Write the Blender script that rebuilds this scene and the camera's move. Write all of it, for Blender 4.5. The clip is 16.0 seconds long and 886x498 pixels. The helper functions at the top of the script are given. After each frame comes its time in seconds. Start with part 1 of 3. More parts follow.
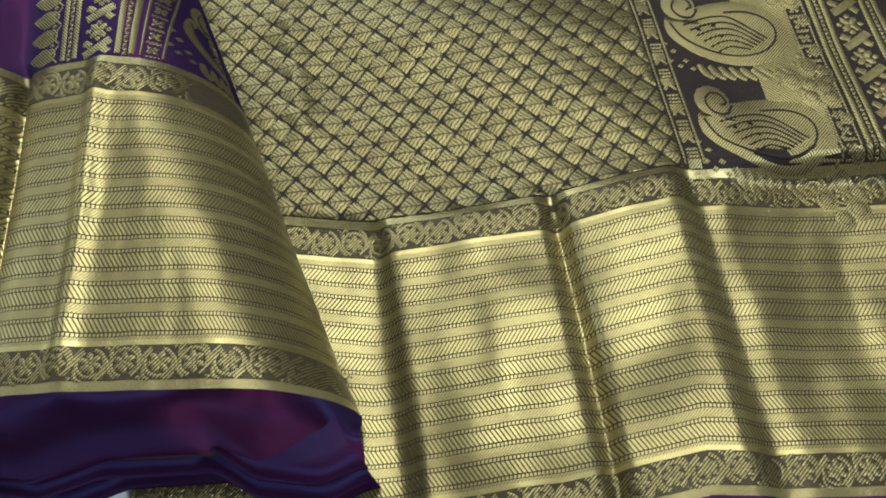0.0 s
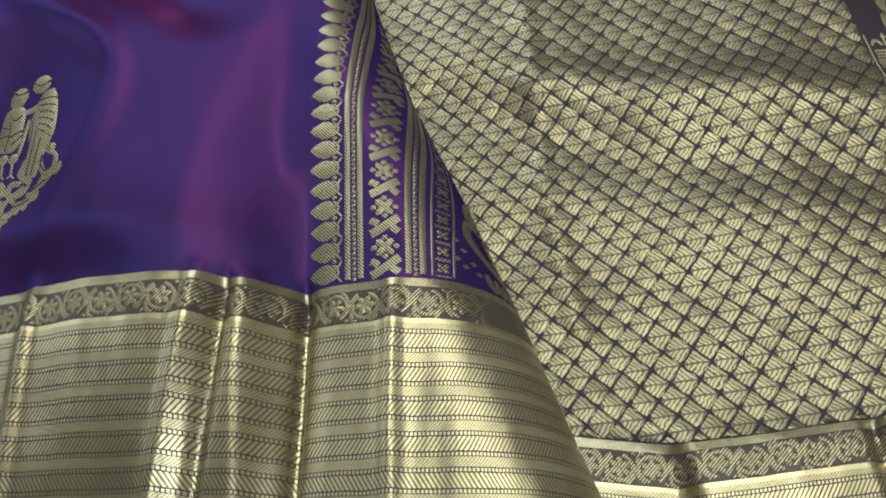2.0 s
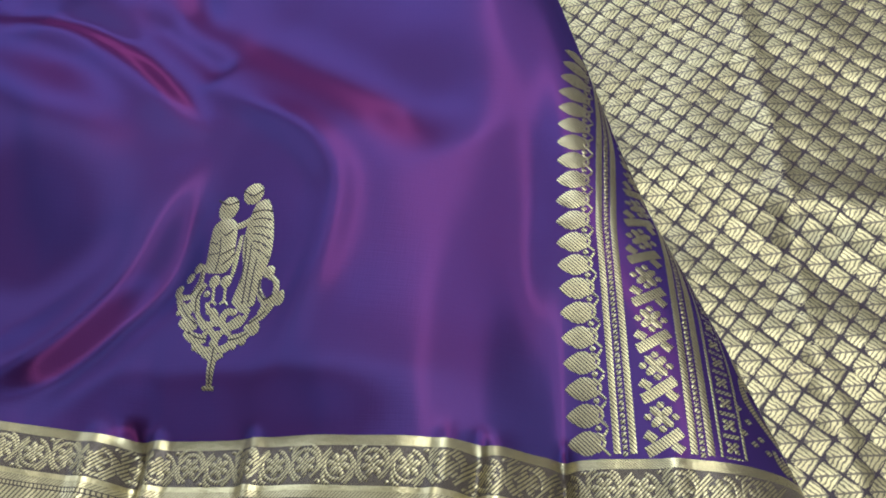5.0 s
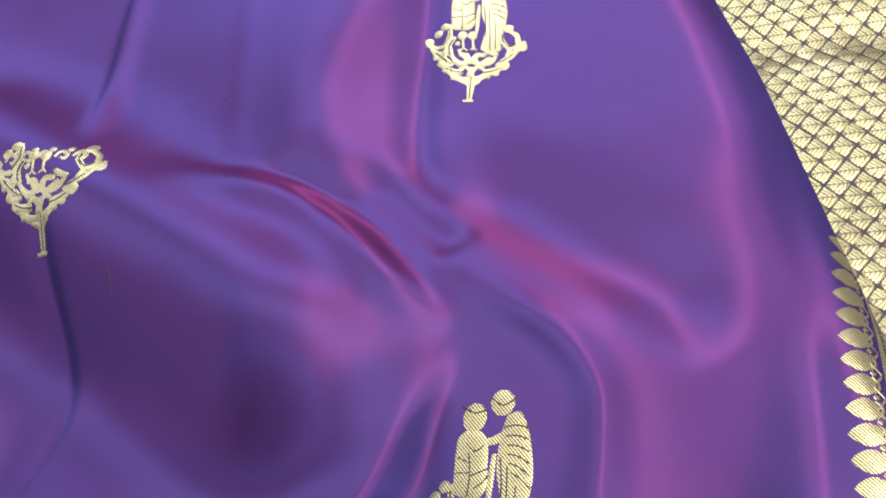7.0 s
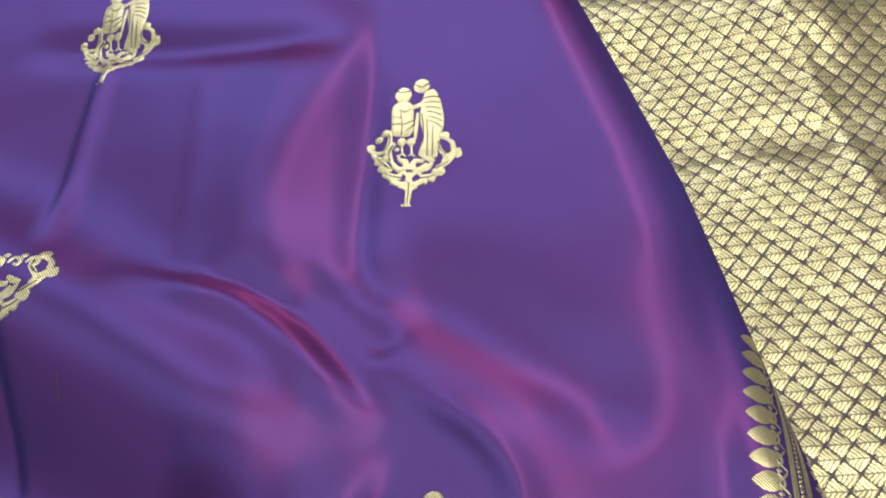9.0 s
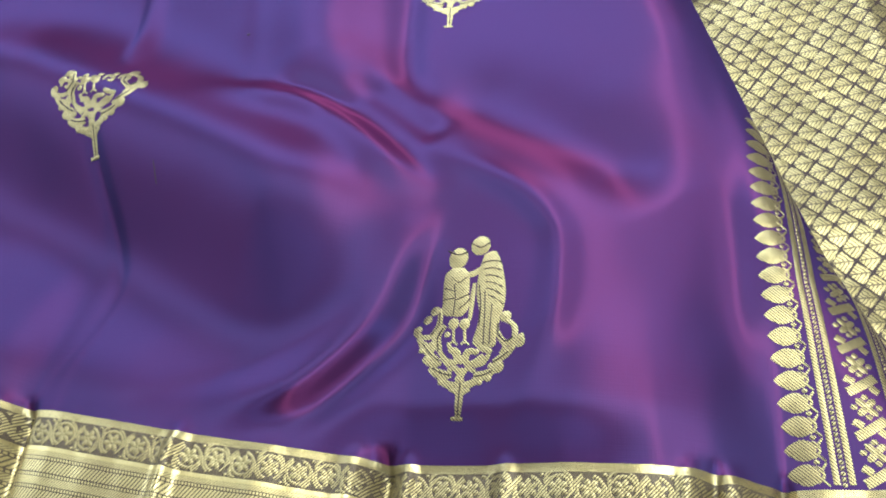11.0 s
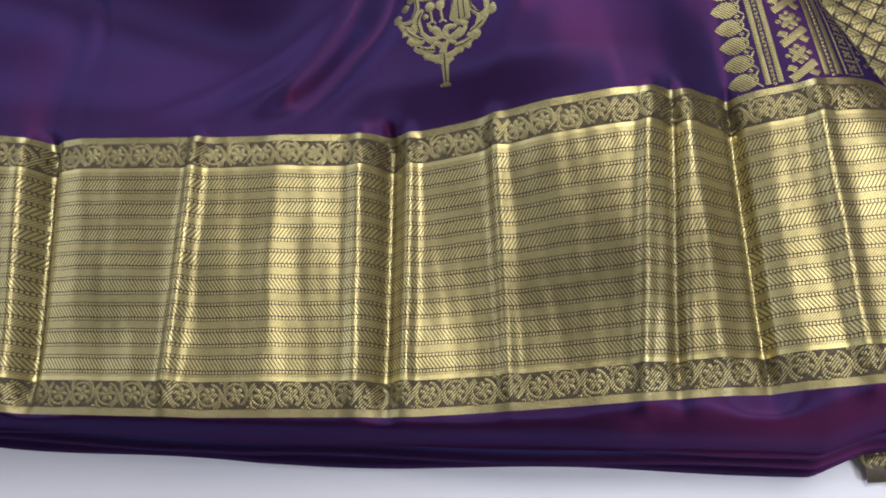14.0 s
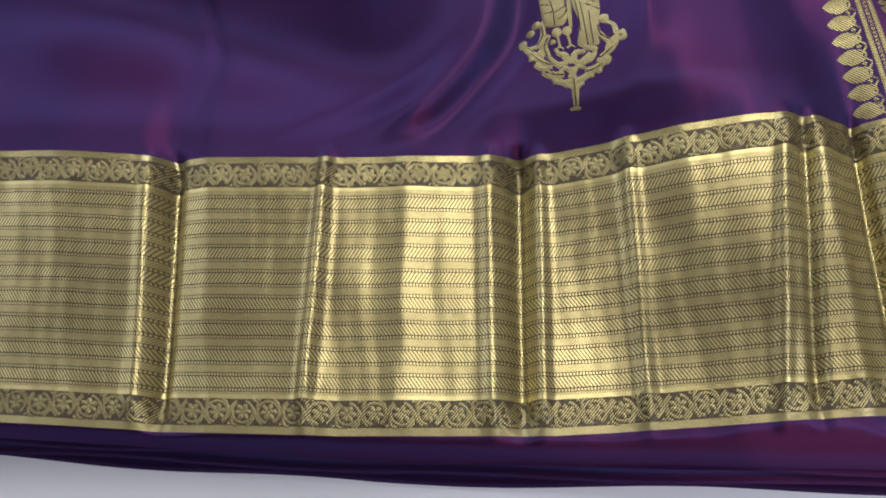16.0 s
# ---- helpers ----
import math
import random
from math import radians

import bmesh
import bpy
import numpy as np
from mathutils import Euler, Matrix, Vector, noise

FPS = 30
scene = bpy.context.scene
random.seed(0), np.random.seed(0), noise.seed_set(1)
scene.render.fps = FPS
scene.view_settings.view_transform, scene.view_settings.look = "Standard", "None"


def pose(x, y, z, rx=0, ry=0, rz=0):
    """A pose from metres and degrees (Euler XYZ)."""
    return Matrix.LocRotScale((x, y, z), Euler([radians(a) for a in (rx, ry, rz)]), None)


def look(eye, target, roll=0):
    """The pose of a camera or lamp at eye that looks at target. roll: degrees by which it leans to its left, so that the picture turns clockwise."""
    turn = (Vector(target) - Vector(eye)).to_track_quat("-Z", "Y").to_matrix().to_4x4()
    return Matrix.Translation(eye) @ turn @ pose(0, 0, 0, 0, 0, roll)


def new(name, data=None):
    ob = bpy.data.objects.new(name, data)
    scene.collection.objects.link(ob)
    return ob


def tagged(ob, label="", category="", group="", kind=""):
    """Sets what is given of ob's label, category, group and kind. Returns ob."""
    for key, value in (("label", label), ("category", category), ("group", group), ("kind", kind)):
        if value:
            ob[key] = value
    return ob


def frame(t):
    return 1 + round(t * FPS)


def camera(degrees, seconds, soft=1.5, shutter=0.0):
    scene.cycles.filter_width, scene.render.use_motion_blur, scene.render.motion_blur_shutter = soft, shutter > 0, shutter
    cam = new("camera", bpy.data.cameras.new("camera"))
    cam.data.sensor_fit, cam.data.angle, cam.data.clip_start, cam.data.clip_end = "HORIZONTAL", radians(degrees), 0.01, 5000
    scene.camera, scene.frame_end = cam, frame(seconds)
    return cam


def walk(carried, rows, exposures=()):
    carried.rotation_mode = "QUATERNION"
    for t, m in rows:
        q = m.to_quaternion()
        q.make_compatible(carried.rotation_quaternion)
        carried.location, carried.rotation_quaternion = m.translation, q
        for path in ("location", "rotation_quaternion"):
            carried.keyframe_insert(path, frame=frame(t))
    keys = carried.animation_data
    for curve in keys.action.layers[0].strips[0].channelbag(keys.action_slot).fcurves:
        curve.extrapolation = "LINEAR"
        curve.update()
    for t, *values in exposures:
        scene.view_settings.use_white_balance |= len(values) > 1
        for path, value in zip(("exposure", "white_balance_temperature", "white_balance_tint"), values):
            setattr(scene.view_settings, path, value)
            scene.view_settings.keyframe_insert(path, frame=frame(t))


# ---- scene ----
cam = camera(53.4, 16.0, soft=1.9)
METRES, EYE, TILT, LEAN, TURN = 1.2, 0.437, -65.9, 5.2, 0.0
ROWS = [
    (0.0, 0.0, 0.0, 0.0, -0.0, 0.0, 0.0),
    (0.5, -0.0309, 0.0036, 0.018, 1.24, 0.61, -0.69),
    (1.0, -0.0612, 0.0094, 0.0444, 2.6, 1.11, -0.96),
    (1.5, -0.0888, 0.0192, 0.068, 3.27, 2.42, -0.45),
    (2.0, -0.1212, 0.0298, 0.0926, 4.29, 2.9, 0.21),
    (2.5, -0.1506, 0.0388, 0.1038, 5.1, 2.93, -0.65),
    (3.0, -0.1638, 0.0427, 0.1111, 5.74, 2.63, -1.44),
    (5.5, -0.2486, 0.0829, 0.1712, 8.03, 3.71, -2.47),
    (6.0, -0.2784, 0.0964, 0.1837, 7.88, 3.43, -2.73),
    (6.5, -0.3253, 0.1135, 0.2198, 8.46, 2.15, -3.62),
    (7.0, -0.3506, 0.091, 0.2594, 9.72, 3.55, -4.91),
    (7.5, -0.3356, 0.0896, 0.2783, 9.46, 4.83, -5.17),
    (8.0, -0.3197, 0.0896, 0.2935, 8.12, 5.99, -3.96),
    (10.5, -0.3344, 0.0087, 0.2084, 8.98, 7.85, -4.12),
    (11.0, -0.3254, -0.0002, 0.1636, 9.31, 5.25, -3.43),
    (11.5, -0.3126, 0.0016, 0.1327, 8.03, 2.6, -1.05),
    (12.0, -0.3054, -0.0061, 0.0985, 6.63, -1.16, 0.11),
    (12.5, -0.3074, -0.0396, 0.0747, 6.67, -2.31, -0.1),
    (13.0, -0.3067, -0.0526, 0.0521, 5.82, -3.82, 0.15),
    (13.5, -0.3228, -0.0655, 0.0556, 4.98, -5.17, 1.84),
    (14.0, -0.36, -0.0745, 0.072, 4.0, -5.95, 4.45),
    (14.5, -0.4023, -0.0783, 0.0745, 3.88, -6.02, 5.53),
    (15.0, -0.4383, -0.088, 0.0681, 2.89, -5.6, 5.2),
    (15.5, -0.4597, -0.0895, 0.0634, 2.62, -4.97, 3.45),
    (16.0, -0.4549, -0.087, 0.0793, 2.54, -4.69, 3.84),
]
EXPOSURES = [(0.0, -1.13, 6500, 3), (1.5, -0.95, 5850, 10), (3.0, -0.48, 5250, 25), (5.5, 0.06, 5500, 20), (7.0, 0.74, 6000, 21), (8.0, 0.55, 6050, 19),
             (10.5, 0.38, 6150, 12), (11.0, 0.45, 6100, 10), (11.5, 0.68, 5300, 13), (12.0, -0.15, 5350, 16), (12.5, -0.2, 5300, 18), (13.0, -0.52, 5500, 15), (14.0, -0.8, 6450, 18), (16.0, -0.76, 6600, 18)]
walk(cam, [(t, pose(0, 0, EYE, TILT, LEAN, TURN) @ pose(METRES * x, METRES * y, METRES * z, 90 + pitch, roll, yaw)) for t, x, y, z, yaw, pitch, roll in ROWS], EXPOSURES)

# ---- world and light ----
TABLE_Z = -0.112
world = bpy.data.worlds.new("world")
scene.world = world
world.use_nodes = True
wn = world.node_tree.nodes
sky = wn.new("ShaderNodeTexSky")
sky.sky_type, sky.sun_disc, sky.sun_elevation, sky.sun_rotation = "NISHITA", False, radians(42), radians(-35)
world.node_tree.links.new(sky.outputs[0], wn["Background"].inputs[0])
wn["Background"].inputs[1].default_value = 0.12


def area_lamp(name, m, sx, sy, power, colour):
    data = bpy.data.lights.new(name, "AREA")
    data.shape, data.size, data.size_y, data.energy, data.color = "RECTANGLE", sx, sy, power, colour
    ob = new(name, data)
    ob.matrix_world = m
    return ob


# unseen far window, assumed from the silk's sheen: lamp stands in for daylight
area_lamp("assumed_window_light", look((-1.05, 2.28, 1.40), (-0.4, 0.4, 0.0)), 1.5, 1.2, 60, (0.93, 0.98, 1.0))
# unseen fill lamp added at the left to brighten the gold there
area_lamp("left_fill_light", look((-2.58, 0.85, 1.35), (-0.5, 0.4, 0.0)), 1.2, 1.2, 22, (0.93, 0.98, 1.0))
# unseen tube lamp under the ceiling, assumed from the narrow highlights on the pleats
TUBE = (0.12, 0.85, 1.80)
area_lamp("assumed_tube_light", pose(*TUBE), 0.10, 1.25, 54, (1.0, 0.99, 0.88))
# unseen square fill lamp behind the viewer, added to brighten the white table
area_lamp("table_fill_light", pose(1.25, -0.75, 1.95), 0.6, 0.6, 85, (0.90, 0.95, 1.0))


# ---- materials ----
class Sock:
    """A small wrapper to write node arithmetic."""

    def __init__(self, tree, out):
        self.tree, self.out = tree, out

    def op(self, kind, *others):
        n = self.tree.nodes.new("ShaderNodeMath")
        n.operation = kind
        for i, v in enumerate((self, *others)):
            if isinstance(v, Sock):
                self.tree.links.new(v.out, n.inputs[i])
            else:
                n.inputs[i].default_value = v
        return Sock(self.tree, n.outputs[0])

    def __add__(self, o):
        return self.op("ADD", o)

    def __sub__(self, o):
        return self.op("SUBTRACT", o)

    def __mul__(self, o):
        return self.op("MULTIPLY", o)

    def gt(self, o):
        return self.op("GREATER_THAN", o)

    def lt(self, o):
        return self.op("LESS_THAN", o)

    def fract(self):
        return self.op("FRACT")

    def inside(self, a, b):
        return self.gt(a) * self.lt(b)

    def sine(self):
        return self.op("SINE")


class Mat:
    def __init__(self, name):
        self.mat = bpy.data.materials.new(name)
        self.mat.use_nodes = True
        self.tree = self.mat.node_tree
        self.tree.nodes.clear()
        self.out = self.tree.nodes.new("ShaderNodeOutputMaterial")

    def node(self, kind, **inputs):
        n = self.tree.nodes.new(kind)
        for k, v in inputs.items():
            k = k.replace("_", " ")
            self.put(n.inputs[k], v)
        return n

    def put(self, socket, v):
        if isinstance(v, Sock):
            self.tree.links.new(v.out, socket)
        elif isinstance(v, bpy.types.NodeSocket):
            self.tree.links.new(v, socket)
        else:
            socket.default_value = v

    def uv(self):
        n = self.tree.nodes.new("ShaderNodeUVMap")
        n.uv_map = "cloth"
        s = self.node("ShaderNodeSeparateXYZ")
        self.put(s.inputs[0], n.outputs[0])
        return n.outputs[0], Sock(self.tree, s.outputs[0]), Sock(self.tree, s.outputs[1])

    def noise(self, vec, scale, detail=3.0, rough=0.5):
        n = self.node("ShaderNodeTexNoise", Scale=scale, Detail=detail, Roughness=rough)
        if vec is not None:
            self.put(n.inputs["Vector"], vec)
        return Sock(self.tree, n.outputs["Fac"])

    def mix(self, fac, a, b):
        n = self.tree.nodes.new("ShaderNodeMix")
        n.data_type = "RGBA"
        self.put(n.inputs[0], fac)
        self.put(n.inputs[6], a)
        self.put(n.inputs[7], b)
        return n.outputs[2]

    def bump(self, height, strength, distance):
        n = self.node("ShaderNodeBump", Strength=strength, Distance=distance)
        self.put(n.inputs["Height"], height)
        return n.outputs[0]

    def done(self, shader):
        self.tree.links.new(shader, self.out.inputs[0])
        return self.mat


def pattern_vec(m, u, v, su, sv):
    n = m.node("ShaderNodeCombineXYZ")
    m.put(n.inputs[0], u * su)
    m.put(n.inputs[1], v * sv)
    return n.outputs[0]


def silk_material(name, body, warp, weft):
    """Shot silk: blue-violet warp and magenta weft threads, each with its own long gloss."""
    m = Mat(name)
    vec, u, v = m.uv()
    slub = m.noise(pattern_vec(m, u, v, 40, 900), 1.0, 3)
    slub2 = m.noise(pattern_vec(m, u, v, 900, 60), 1.0, 2)
    blotch = m.noise(vec, 7, 3)
    nrm = m.bump(slub + slub2, 0.12, 0.0006)
    tan = m.node("ShaderNodeTangent")
    tan.direction_type, tan.uv_map = "UV_MAP", "cloth"
    base = m.mix(blotch, (body[0] * 0.75, body[1] * 0.75, body[2] * 0.85, 1), (body[0] * 1.3, body[1] * 1.2, body[2] * 1.15, 1))
    diff = m.node("ShaderNodeBsdfDiffuse", Color=base, Normal=nrm)
    ga = m.node("ShaderNodeBsdfAnisotropic", Color=(*warp, 1), Roughness=0.54, Anisotropy=0.58, Rotation=0.25, Normal=nrm, Tangent=tan.outputs[0])
    gb = m.node("ShaderNodeBsdfAnisotropic", Color=(*weft, 1), Roughness=0.60, Anisotropy=0.64, Normal=nrm, Tangent=tan.outputs[0])
    both = m.node("ShaderNodeAddShader")
    m.put(both.inputs[0], ga.outputs[0])
    m.put(both.inputs[1], gb.outputs[0])
    mixed = m.node("ShaderNodeAddShader")
    m.put(mixed.inputs[0], diff.outputs[0])
    m.put(mixed.inputs[1], both.outputs[0])
    return m.done(mixed.outputs[0])


GOLD = (0.60, 0.545, 0.265)
GOLD_DEEP = (0.20, 0.160, 0.075)
GROUND = (0.011, 0.005, 0.011)


def zari(m, vec, mask, u, v, rough=0.30, bump_mask=0.6, tone=1.0):
    """Metal-wrapped thread over a dark silk ground, where mask is 1."""
    patch = m.noise(vec, 26, 3)
    fibre = m.noise(pattern_vec(m, u, v, 2600, 500), 1.0, 2)
    gold = m.mix(patch * 0.7 + fibre * 0.8 - 0.25, (*[c * tone for c in GOLD_DEEP], 1), (*[c * tone for c in GOLD], 1))
    col = m.mix(mask, (*GROUND, 1), gold)
    spark = m.noise(pattern_vec(m, u, v, 520, 420), 1.0, 2, 0.6)
    nrm = m.bump(mask * bump_mask + fibre * 0.35 + spark * 0.50, 0.75, 0.0005)
    tan = m.node("ShaderNodeTangent")
    tan.direction_type, tan.uv_map = "UV_MAP", "cloth"
    p = m.node("ShaderNodeBsdfPrincipled", Base_Color=col, Roughness=rough, Normal=nrm, Metallic=mask * 0.96, Specular_IOR_Level=0.15, Anisotropic=0.5, Tangent=tan.outputs[0])
    return m.done(p.outputs[0])


def border_material():
    """Bands of plain twill, dotted rows and slanting floats, 19 mm apart, between two floral bands."""
    m = Mat("gold_border_weave")
    vec, u, v = m.uv()
    wob = (m.noise(vec, 35, 2) - 0.5) * 0.0012
    d = v * -1.0 + wob
    unit = ((d - 0.0285) * (1 / 0.0194)).fract() * 0.0194
    dots = (u * (1 / 0.0023)).fract().inside(0.34, 1.0)
    lean = d.gt(0.106) * 1.3 - 0.65
    slant = ((u - unit * lean) * (1 / 0.0027)).fract().gt(0.40) * 0.80 + 0.18
    twill = ((u + unit * 1.1) * (1 / 0.0021)).fract().gt(0.42) * 0.50 + 0.40
    a = unit.inside(0.0036, 0.0064) * 0.08 + unit.inside(0.0042, 0.0060) * dots * 0.85
    b = unit.inside(0.0067, 0.0145) * slant
    c = unit.inside(0.0148, 0.0176) * 0.08 + unit.inside(0.0153, 0.0171) * dots * 0.85
    plain = (unit.lt(0.0036) + unit.gt(0.0176)) * twill
    stripes = d.inside(0.0285, 0.184) * (a + b + c + plain)
    edge = d.lt(0.0052) * ((u * 1.0 + v * 1.2) * (1 / 0.0016)).fract().gt(0.3)
    rest = d.inside(0.0256, 0.0285) + d.inside(0.184, 0.187) + d.gt(0.2065) * 0.55
    mask = (stripes + edge + rest).op("MINIMUM", 1.0)
    floor = d.inside(0.0052, 0.0256) + d.inside(0.187, 0.2065)
    grain = ((u + v) * (1 / 0.0013)).fract().gt(0.45)
    mask = mask * 0.93 + floor * grain * 0.14 + 0.03
    return zari(m, vec, mask, u, v)


def thread_material(name, pitch, slope, gap=0.40):
    """Raised gold floats, laid side by side on a slant."""
    m = Mat(name)
    vec, u, v = m.uv()
    mask = ((u + v * slope) * (1 / pitch)).fract().gt(gap) * 0.92 + 0.08
    return zari(m, vec, mask, u, v, rough=0.42, tone=0.74)


def lattice_material():
    m = Mat("gold_lattice_weave")
    vec, u, v = m.uv()
    warp = (m.noise(vec, 240, 2) - 0.5) * 0.22
    a = ((u + 0.052) * 58.0 - (v - 0.355) * 39.76).fract()
    b = ((u + 0.052) * 46.72 + (v - 0.355) * 53.68).fract()
    vein = ((a.op("MAXIMUM", b) + warp) * 5.6).fract().gt(0.36)
    spine = (a - b + warp * 0.5).op("ABSOLUTE").gt(0.06)
    mask = vein * spine * 0.74 + 0.26
    return zari(m, vec, mask, u, v, rough=0.40, tone=0.62)


def ground_material():
    m = Mat("dark_pallu_ground")
    vec, u, v = m.uv()
    w = ((u + v) * (1 / 0.0011)).fract().gt(0.6) * 0.06
    return zari(m, vec, w, u, v, rough=0.5)


def plain_material(name, a, b, scale, rough, bump=0.1):
    m = Mat(name)
    co = m.node("ShaderNodeTexCoord").outputs["Object"]
    n1, n2 = m.noise(co, scale, 4), m.noise(co, scale * 60, 3)
    p = m.node("ShaderNodeBsdfPrincipled", Base_Color=m.mix(n1, (*a, 1), (*b, 1)), Roughness=rough, Normal=m.bump(n2, bump, 0.001))
    return m.done(p.outputs[0])


SILK = silk_material("purple_shot_silk", (0.0045, 0.0006, 0.0070), (0.0130, 0.0150, 0.0530), (0.0440, 0.0085, 0.0300))
BORDER = border_material()
THREAD = thread_material("gold_thread", 0.0022, 1.0)
THREAD_X = thread_material("gold_thread_cross", 0.0022, -0.9)
LATTICE = lattice_material()
DARK = ground_material()
WHITE = plain_material("white_table_cover", (0.78, 0.82, 0.93), (0.83, 0.86, 0.95), 3, 0.6)
PLASTER = plain_material("wall_plaster", (0.27, 0.25, 0.22), (0.34, 0.32, 0.28), 2, 0.9)
FLOORING = plain_material("floor_tile", (0.22, 0.20, 0.18), (0.30, 0.28, 0.25), 3, 0.4)
PAINT = plain_material("white_frame_paint", (0.78, 0.78, 0.76), (0.82, 0.82, 0.80), 4, 0.5)


# ---- mesh helpers ----
def mesh_object(name, co, faces, uvs, material, parent=None, label="", smooth=True):
    me = bpy.data.meshes.new(name)
    me.from_pydata([tuple(map(float, c)) for c in co], [], faces)
    me.materials.append(material)
    if uvs is not None:
        layer = me.uv_layers.new(name="cloth")
        idx = np.empty(len(me.loops), dtype=np.int32)
        me.loops.foreach_get("vertex_index", idx)
        layer.data.foreach_set("uv", np.asarray(uvs, dtype=np.float32)[idx].ravel())
    me.polygons.foreach_set("use_smooth", [smooth] * len(me.polygons))
    me.update()
    ob = new(name, me)
    if parent is not None:
        ob.parent = parent
    if label:
        tagged(ob, label)
    return ob


def grid_faces(rows, cols):
    i = np.arange(rows * cols).reshape(rows, cols)
    return np.stack([i[:-1, :-1], i[:-1, 1:], i[1:, 1:], i[1:, :-1]], -1).reshape(-1, 4).tolist()


def sheet(name, X, Y, Z, U, V, material, parent, label=""):
    rows, cols = X.shape
    return mesh_object(name, np.stack([X, Y, Z], -1).reshape(-1, 3), grid_faces(rows, cols), np.stack([U, V], -1).reshape(-1, 2), material, parent, label)


def box(name, lo, hi, material, parent=None, bevel=0.0):
    bm = bmesh.new()
    bmesh.ops.create_cube(bm, size=1)
    for v in bm.verts:
        for k in range(3):
            v.co[k] = lo[k] if v.co[k] < 0 else hi[k]
    if bevel:
        bmesh.ops.bevel(bm, geom=bm.edges[:], offset=bevel, segments=2, affect="EDGES")
    me = bpy.data.meshes.new(name)
    bm.to_mesh(me)
    bm.free()
    me.materials.append(material)
    ob = new(name, me)
    if parent is not None:
        ob.parent = parent
    return ob


def smooth01(t):
    t = np.clip(t, 0, 1)
    return t * t * (3 - 2 * t)


def smooth_table(xs, zs, blur):
    """A rounded profile through a few heights."""
    fine = np.arange(-1.6, 0.8, 0.002)
    raw = np.interp(fine, xs, zs)
    k = np.exp(-0.5 * (np.arange(-40, 41) * 0.002 / blur) ** 2)
    pad = np.pad(raw, 40, mode="edge")
    return fine, np.convolve(pad, k / k.sum(), "valid")


def along(path, x, y):
    """Distance from the polyline, and how far along it (0..1) the nearest place lies, both rounded off at its bends."""
    n, soft = len(path) - 1, 0.008
    total, best, where = 0.0, 0.0, 0.0
    for i in range(n):
        (ax, ay), (bx, by) = path[i], path[i + 1]
        dx, dy = bx - ax, by - ay
        t = np.clip(((x - ax) * dx + (y - ay) * dy) / (dx * dx + dy * dy), 0, 1)
        d = np.hypot(x - ax - t * dx, y - ay - t * dy)
        w = np.exp(-np.minimum(d / soft, 60.0)) + 1e-30
        total, best, where = total + w, best + w * d, where + w * (i + t) / n
    return best / total, where / total


# ---- the shape of the folded stack ----
EDGE_Y = [0.05, 0.112, 0.146, 0.244, 0.337, 0.421, 0.51, 0.573, 0.655, 0.775, 0.875, 0.971, 1.25]
EDGE_X = [-0.07, -0.09, -0.107, -0.148, -0.185, -0.221, -0.262, -0.285, -0.312, -0.352, -0.394, -0.436, -0.56]
BX = [-1.5, -1.0, -0.92, -0.855, -0.83, -0.80, -0.72, -0.62, -0.575, -0.55, -0.50, -0.44, -0.385, -0.35, -0.328, -0.312, -0.295, -0.25, -0.20]
BTOP = [0.03, 0.040, 0.044, 0.036, 0.020, 0.027, 0.020, 0.010, 0.001, -0.005, 0.003, 0.024, 0.030, 0.020, 0.002, -0.013, -0.004, 0.003, 0.0]
BBOT = [0.02, 0.022, 0.022, 0.018, 0.010, 0.014, 0.013, 0.000, -0.005, -0.008, -0.014, -0.014, -0.010, -0.012, -0.018, -0.024, -0.012, -0.006, -0.006]
TAB_TOP, TAB_BOT = smooth_table(BX, BTOP, 0.006), smooth_table(BX, BBOT, 0.006)
# pleat lines across the border: place at its upper and lower edge, height, half width
PLEATS = [(-0.560, -0.572, -0.007, 0.007), (-0.544, -0.556, 0.003, 0.005), (-0.581, -0.592, 0.003, 0.007), (-0.828, -0.836, -0.006, 0.006),
          (-0.845, -0.852, 0.003, 0.007), (-0.705, -0.727, 0.004, 0.006), (-0.478, -0.483, 0.003, 0.006), (-0.367, -0.394, 0.003, 0.006),
          (-0.352, -0.370, -0.005, 0.005), (-0.340, -0.338, 0.003, 0.008), (-0.311, -0.310, -0.006, 0.004), (-0.254, -0.250, 0.0025, 0.006),
          (-0.98, -0.99, 0.003, 0.008), (-0.64, -0.66, 0.0015, 0.012)]
